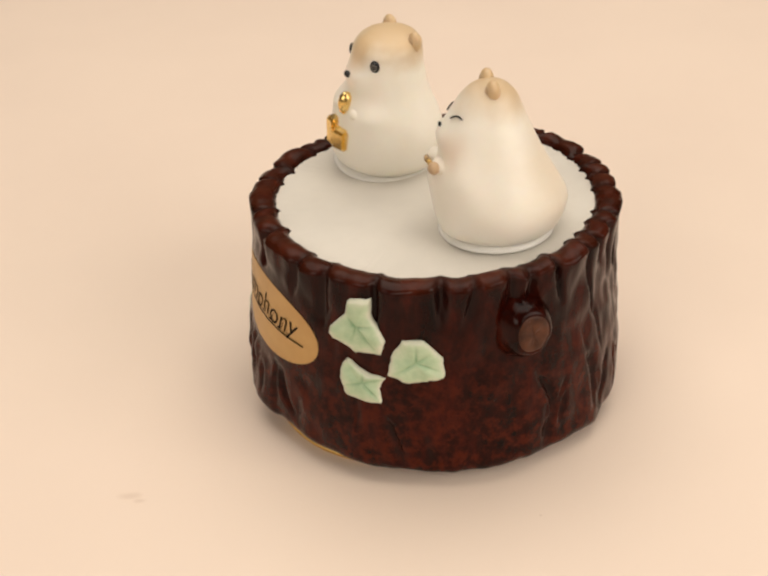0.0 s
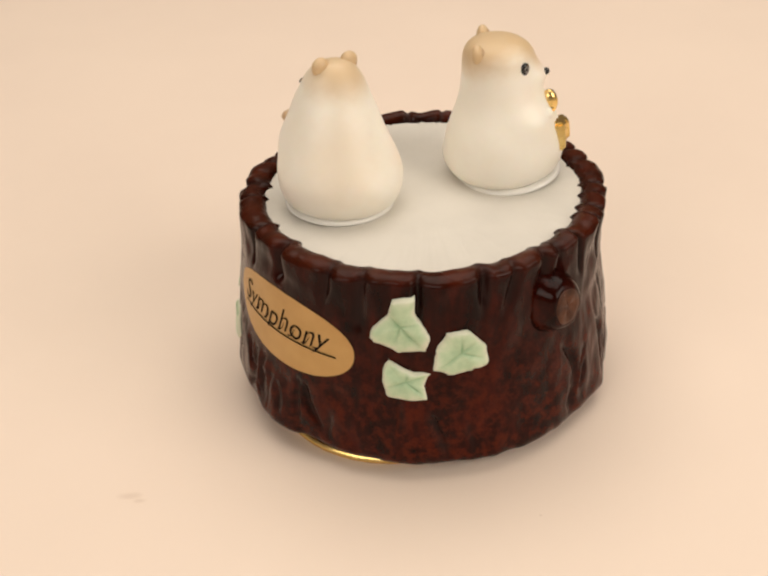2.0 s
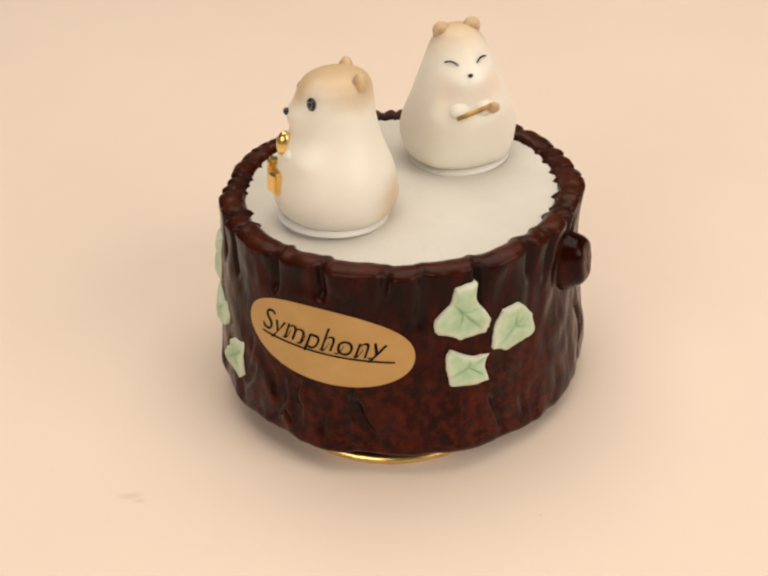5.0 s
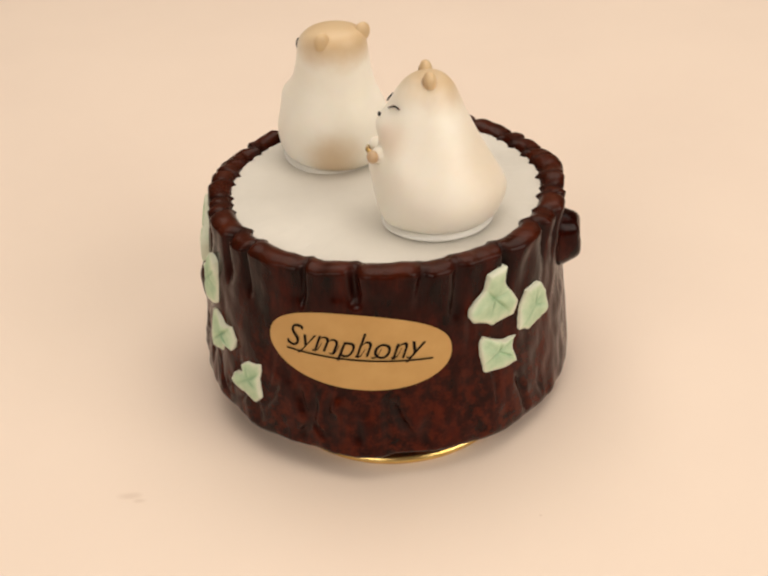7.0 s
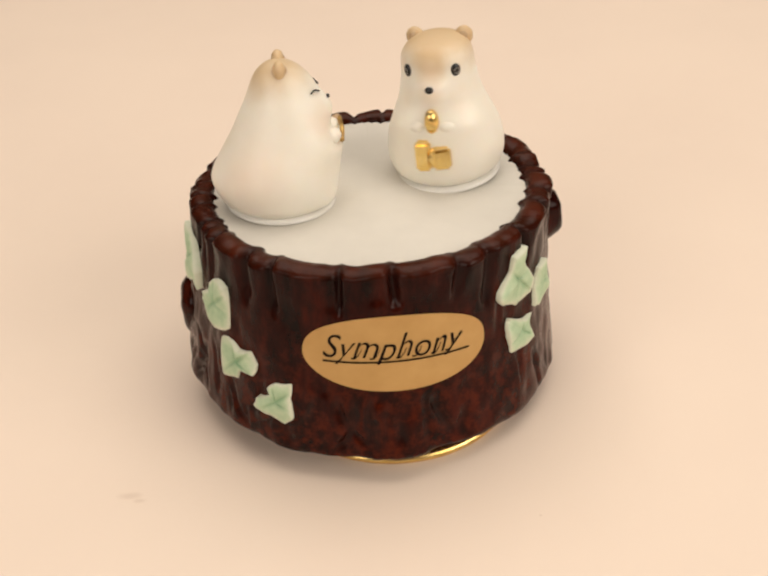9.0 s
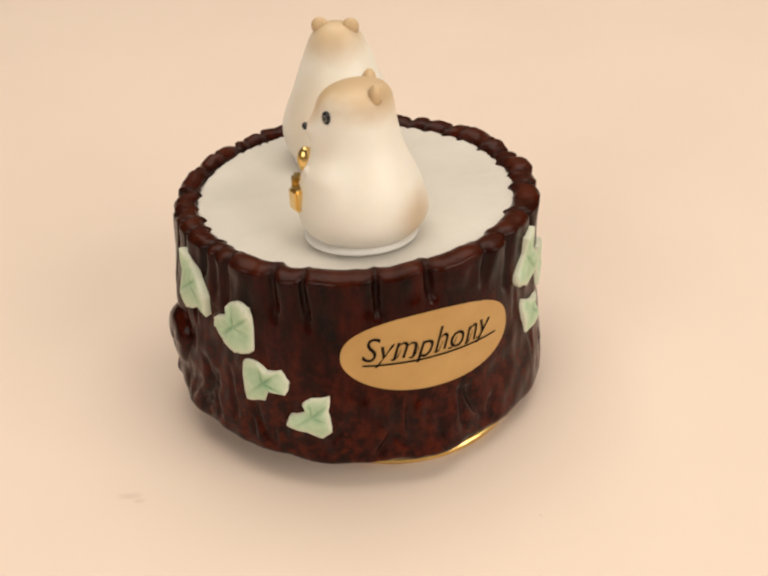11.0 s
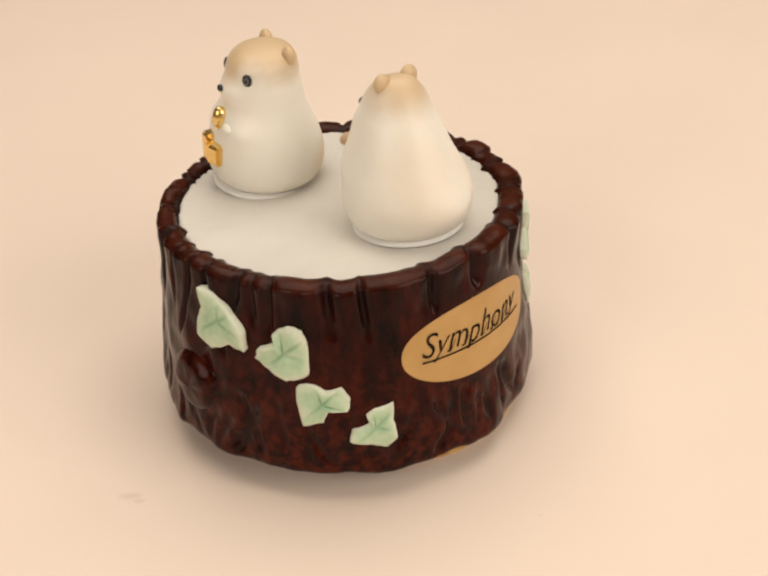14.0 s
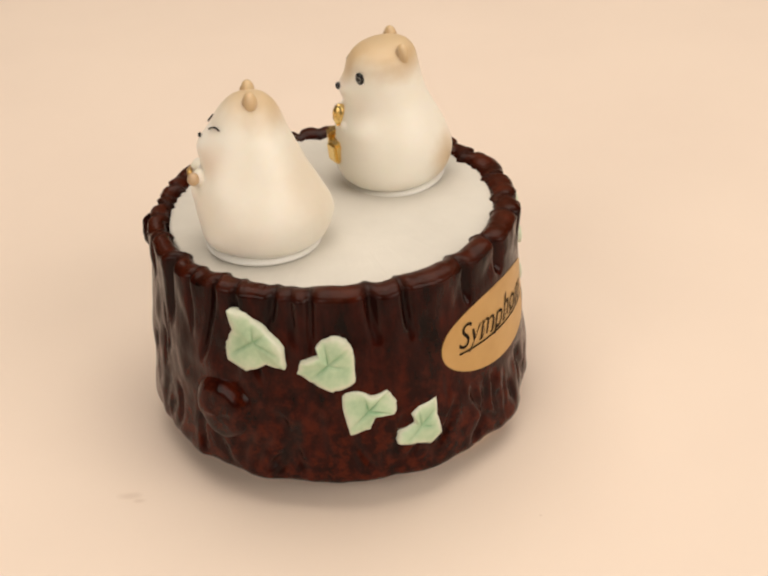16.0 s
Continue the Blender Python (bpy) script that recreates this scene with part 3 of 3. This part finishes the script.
    bm.transform(Matrix.Translation((14.8 * MM, 2.2 * MM, 12.0 * MM)) @ Matrix.Rotation(radians(18), 4, "Z"))
    part("instrument_box", bm, GOLD, inst, smooth=False)
    part("instrument_knob", ball((2.3 * MM, 2.0 * MM, 3.5 * MM), Matrix.Translation((12.6 * MM, 0, 21.2 * MM))), GOLD, inst, "rounded gold knob")
    return h


def build_cat():
    c = tagged(new("cat_figurine"), "white ceramic cat figurine with closed eyes playing a flute", "figurine")
    rows = [(1.3, 13.0), (2.0, 14.0), (3.2, 15.3), (6, 16.4), (10.5, 16.8), (15.3, 15.5), (20.6, 13.3), (25, 11.8), (29.1, 10.3), (32.8, 8.8), (35.8, 7.4), (38.2, 5.3), (39.5, 3.1), (40.0, 0.1)]
    bumps = [(0, 28, 34, 4.0, 2.0), (0, 17, 30, 3.6, 1.8), (45, 20, 20, 5, 1.5), (-45, 20, 20, 5, 1.5), (180, 8.5, 22, 4.5, 0.9), (35, 5, 18, 3.5, 1.2), (-35, 5, 18, 3.5, 1.2)]
    lean = lambda z: -0.8 + 2.8 * min(1.0, max(0.0, (z - 8) / 22))
    skin = make_ceramic("cat_bisque", [
        ((-0.012, 0.006, 0.017), (0.009, 0.009, 0.011), 0.7, 0.30, TAN),
        ((-0.002, 0, 0.0405), (0.0105, 0.0095, 0.0085), 0.6, 0.8, TAN),
        ((0.013, 0.0075, 0.026), (0.005, 0.004, 0.004), 0.7, 0.28, PINK),
        ((0.013, -0.0075, 0.026), (0.005, 0.004, 0.004), 0.7, 0.28, PINK),
        ((-0.006, -0.012, 0.014), (0.008, 0.006, 0.008), 0.7, 0.28, PINK)])
    part("body", figure_body(rows, bumps, lean, 0.12), skin, c, "white bisque body with faint tan back")
    disc_foot(c)
    for y in (4.3, -4.3):
        e = part("ear", ear(y, 1.0, 38.8, 2.5, 1.05), TANNED, c, "small pointed tan ear")
        part("inner_ear", ear(y * 1.01, 2.0, 38.9, 1.4, 0.95), make_inner, e, "brownish ear hollow")
    for s in (1, -1):
        pts = []
        for k in range(6):
            f = k / 5
            p, n = surface_x(rows, bumps, lean, s * (16 + 24 * f), 32.4 + 0.5 * f + 0.6 * math.sin(math.pi * f))
            pts.append(p + n * 0.12 * MM)
        part("closed_eye", tube(pts, 0.25 * MM, 6), BLACK, c, "thin dark closed eyelid")
    p, n = surface_x(rows, bumps, lean, 0, 30.0)
    part("nose", ball((0.5 * MM, 0.75 * MM, 0.6 * MM), Matrix.Translation(p)), BLACK, c, "tiny dark nose")
    for s in (1, -1):
        part("paw", ball((2.6 * MM, 2.9 * MM, 2.2 * MM), Matrix.Translation((14.0 * MM, 3.4 * s * MM, 20.3 * MM)), 24), skin, c, "small white ceramic paw")
    flute = part("flute", tube([Vector(q) * MM for q in ((16.6, -5.0, 19.4), (17.1, 0.0, 20.9), (16.7, 4.6, 21.9))], 0.62 * MM, 8), OLDGOLD, c, "slim gold flute")
    part("flute_end", ball((1.5 * MM, 1.9 * MM, 1.6 * MM), Matrix.Translation((16.1 * MM, 5.4 * MM, 20.9 * MM))), make_inner, flute, "tan rounded end")
    return c


make_inner = make_ceramic("ear_hollow", [((0, 0, 0), (1, 1, 1), 0.5, 0.9, (0.48, 0.31, 0.16))])

build_room()
build_base()
stump = build_stump()
build_label(stump)
for leaf in FRONT_IVY + SIDE_IVY:
    build_leaf(stump, *leaf)
build_stub(stump, -11.4, 43.6, 5.1, 4.6, 8, 1.12, BARK, "cut branch stub with pale brown end", STUB)
build_stub(stump, 170.0, 24.5, 5.8, 2.3, 0, 1.15, BARK, "rounded brown knot in the bark")
build_stub(stump, 113.0, 52.0, 2.6, 1.6, 0, 1.4, BARK, "small brown knot under the rim")
hamster = build_hamster()
cat = build_cat()


# ---- what moves ----
STUMP_TURN = [(0, -56.03), (1, -48.15), (2, -40), (3, -31.95), (4, -23.78), (6.5, -3.63), (7, 0), (8, 8.05), (9, 16.35), (10.2, 25.7), (11.5, 34.9), (12.5, 41.9), (13.5, 49.1), (14, 53.1), (14.5, 57.15), (15, 60.6), (16, 67.4)]
ORBIT = [(0, 4.6), (0.6, 1.5), (1.2, 0.0), (1.6, -1.0), (2, -0.8), (2.5, -1.4), (3, 0.0), (3.5, 0.4), (4.2, 0), (6.3, 7), (6.9, 5.8), (7.5, 1.5), (8.2, -1.2), (9.1, 1.2), (11.3, 5), (11.5, 8.3), (11.9, 10.3), (12.5, 12.2), (13.1, 17.1), (13.7, 21.6), (14.3, 25.4), (14.9, 23.9), (15.4, 20), (16, 27.5)]
# headings: degrees from +x, unwound, falling: both spin clockwise
HAMSTER_SPIN = [
    (0, -152), (0.2, -356), (0.4, -536), (0.5, -680), (0.6, -767), (0.8, -990), (1, -1205), (1.2, -1428),
    (1.4, -1632), (1.5, -1705), (1.6, -1830), (1.8, -1968), (2, -2172), (2.2, -2320), (2.4, -2532), (2.5, -2620),
    (2.6, -2680), (2.8, -2905), (3, -3060), (3.2, -3283), (3.4, -3460), (3.5, -3540), (3.6, -3659), (3.8, -3790), (3.9, -3868),
    (4, -3986), (4.1, -4046), (4.2, -4116),
] + [
    (6.3, -6030), (6.5, -6210), (6.7, -6385), (6.9, -6594), (7, -6715), (7.1, -6813), (7.3, -7032), (7.5, -7255),
    (7.7, -7470), (7.9, -7660), (8, -7744), (8.1, -7830), (8.3, -8023), (8.5, -8220), (8.8, -8555), (9, -8746),
    (9.1, -8847),
] + [
    (11.3, -10893), (11.5, -11070), (11.7, -11250), (11.9, -11430), (12, -11503), (12.1, -11579), (12.3, -11745), (12.5, -11900),
    (12.7, -12013), (12.9, -12165), (13, -12260), (13.1, -12340), (13.3, -12510), (13.5, -12690), (13.7, -12870), (13.9, -13053),
    (14, -13110), (14.1, -13230), (14.3, -13393), (14.5, -13540), (14.7, -13676), (14.8, -13780), (15, -13955), (15.1, -14065),
    (15.2, -14147), (15.3, -14216), (15.4, -14340), (15.5, -14458), (15.6, -14541), (15.8, -14756), (16, -14928),
]
CAT_SPIN = [
    (0, 184), (0.2, 13), (0.4, -235), (0.5, -280), (0.6, -387), (0.8, -595), (1, -737), (1.2, -940),
    (1.4, -1089), (1.5, -1170), (1.6, -1300), (1.8, -1442), (2, -1675), (2.2, -1876), (2.4, -2080), (2.5, -2209),
    (2.6, -2304), (2.8, -2500), (3, -2740), (3.2, -2937), (3.4, -3130), (3.5, -3227), (3.6, -3337), (3.8, -3560),
    (3.9, -3690), (4, -3795), (4.1, -3915), (4.2, -4050),
] + [
    (6.3, -5909), (6.5, -6114), (6.7, -6355), (6.9, -6563), (7, -6657), (7.1, -6755), (7.3, -6934), (7.5, -7115),
    (7.7, -7335), (7.9, -7532), (8, -7646), (8.1, -7768), (8.3, -7973), (8.5, -8185), (8.8, -8466), (9, -8634),
    (9.1, -8726),
] + [
    (11.3, -10618), (11.5, -10760), (11.7, -10958), (11.9, -11147), (12, -11274), (12.1, -11395), (12.3, -11588), (12.5, -11780),
    (12.7, -11966), (12.9, -12145), (13, -12271), (13.1, -12355), (13.3, -12500), (13.5, -12712), (13.7, -12865), (13.9, -13075),
    (14, -13190), (14.1, -13235), (14.3, -13473), (14.5, -13667), (14.7, -13915), (14.8, -13960), (15, -14152), (15.1, -14275),
    (15.2, -14315), (15.3, -14422), (15.4, -14494), (15.5, -14571), (15.6, -14635), (15.8, -14787), (16, -14931),
]


def between(rows, t):
    for (t0, a), (t1, b) in zip(rows, rows[1:]):
        if t <= t1:
            return a + (b - a) * (t - t0) / (t1 - t0)
    return rows[-1][1]


DRIFT = [(0.0, 0.0), (14.6, 0.0), (15.0, 1.0), (15.4, 3.3), (15.7, 3.0), (16.0, 1.8)]


def stump_pose(t):
    return pose(0, 0, 0, 0, 0, between(STUMP_TURN, t)) @ ASKEW


def figure_pose(t, side, spin):
    turn = between(STUMP_TURN, t)
    psi = radians(-90 - (t - 0.55) * 51.4 + between(ORBIT, t) + side - turn)
    r = (25.2 if side else 24.6) * MM
    # the spinning figures lean a little towards the middle of the top
    inward = Matrix.Rotation(radians(5.2 if side else 2.5), 4, Vector((math.sin(psi), -math.cos(psi), 0)))
    # the cat stands a little off its orbit and slips late in the dance
    aside = (0.35 * between(DRIFT, t), 0.0) if side else (0.7 + between(DRIFT, t), -0.7)
    return Matrix.Translation((aside[0] * MM, aside[1] * MM, 0)) @ stump_pose(t) @ pose(CX + 0.4 * MM + r * math.cos(psi), CY + 1.6 * MM + r * math.sin(psi), FELT_Z * MM) @ inward @ pose(0, 0, 0, 0, 0, between(spin, t) - turn)


def motions():
    walk(stump, [(t, stump_pose(t)) for t, a in STUMP_TURN])
    steps = [k / 30.0 for k in range(0, 481)]
    walk(hamster, [(t, figure_pose(t, 180, HAMSTER_SPIN)) for t in steps])
    walk(cat, [(t, figure_pose(t, 0, CAT_SPIN)) for t in steps])


motions()
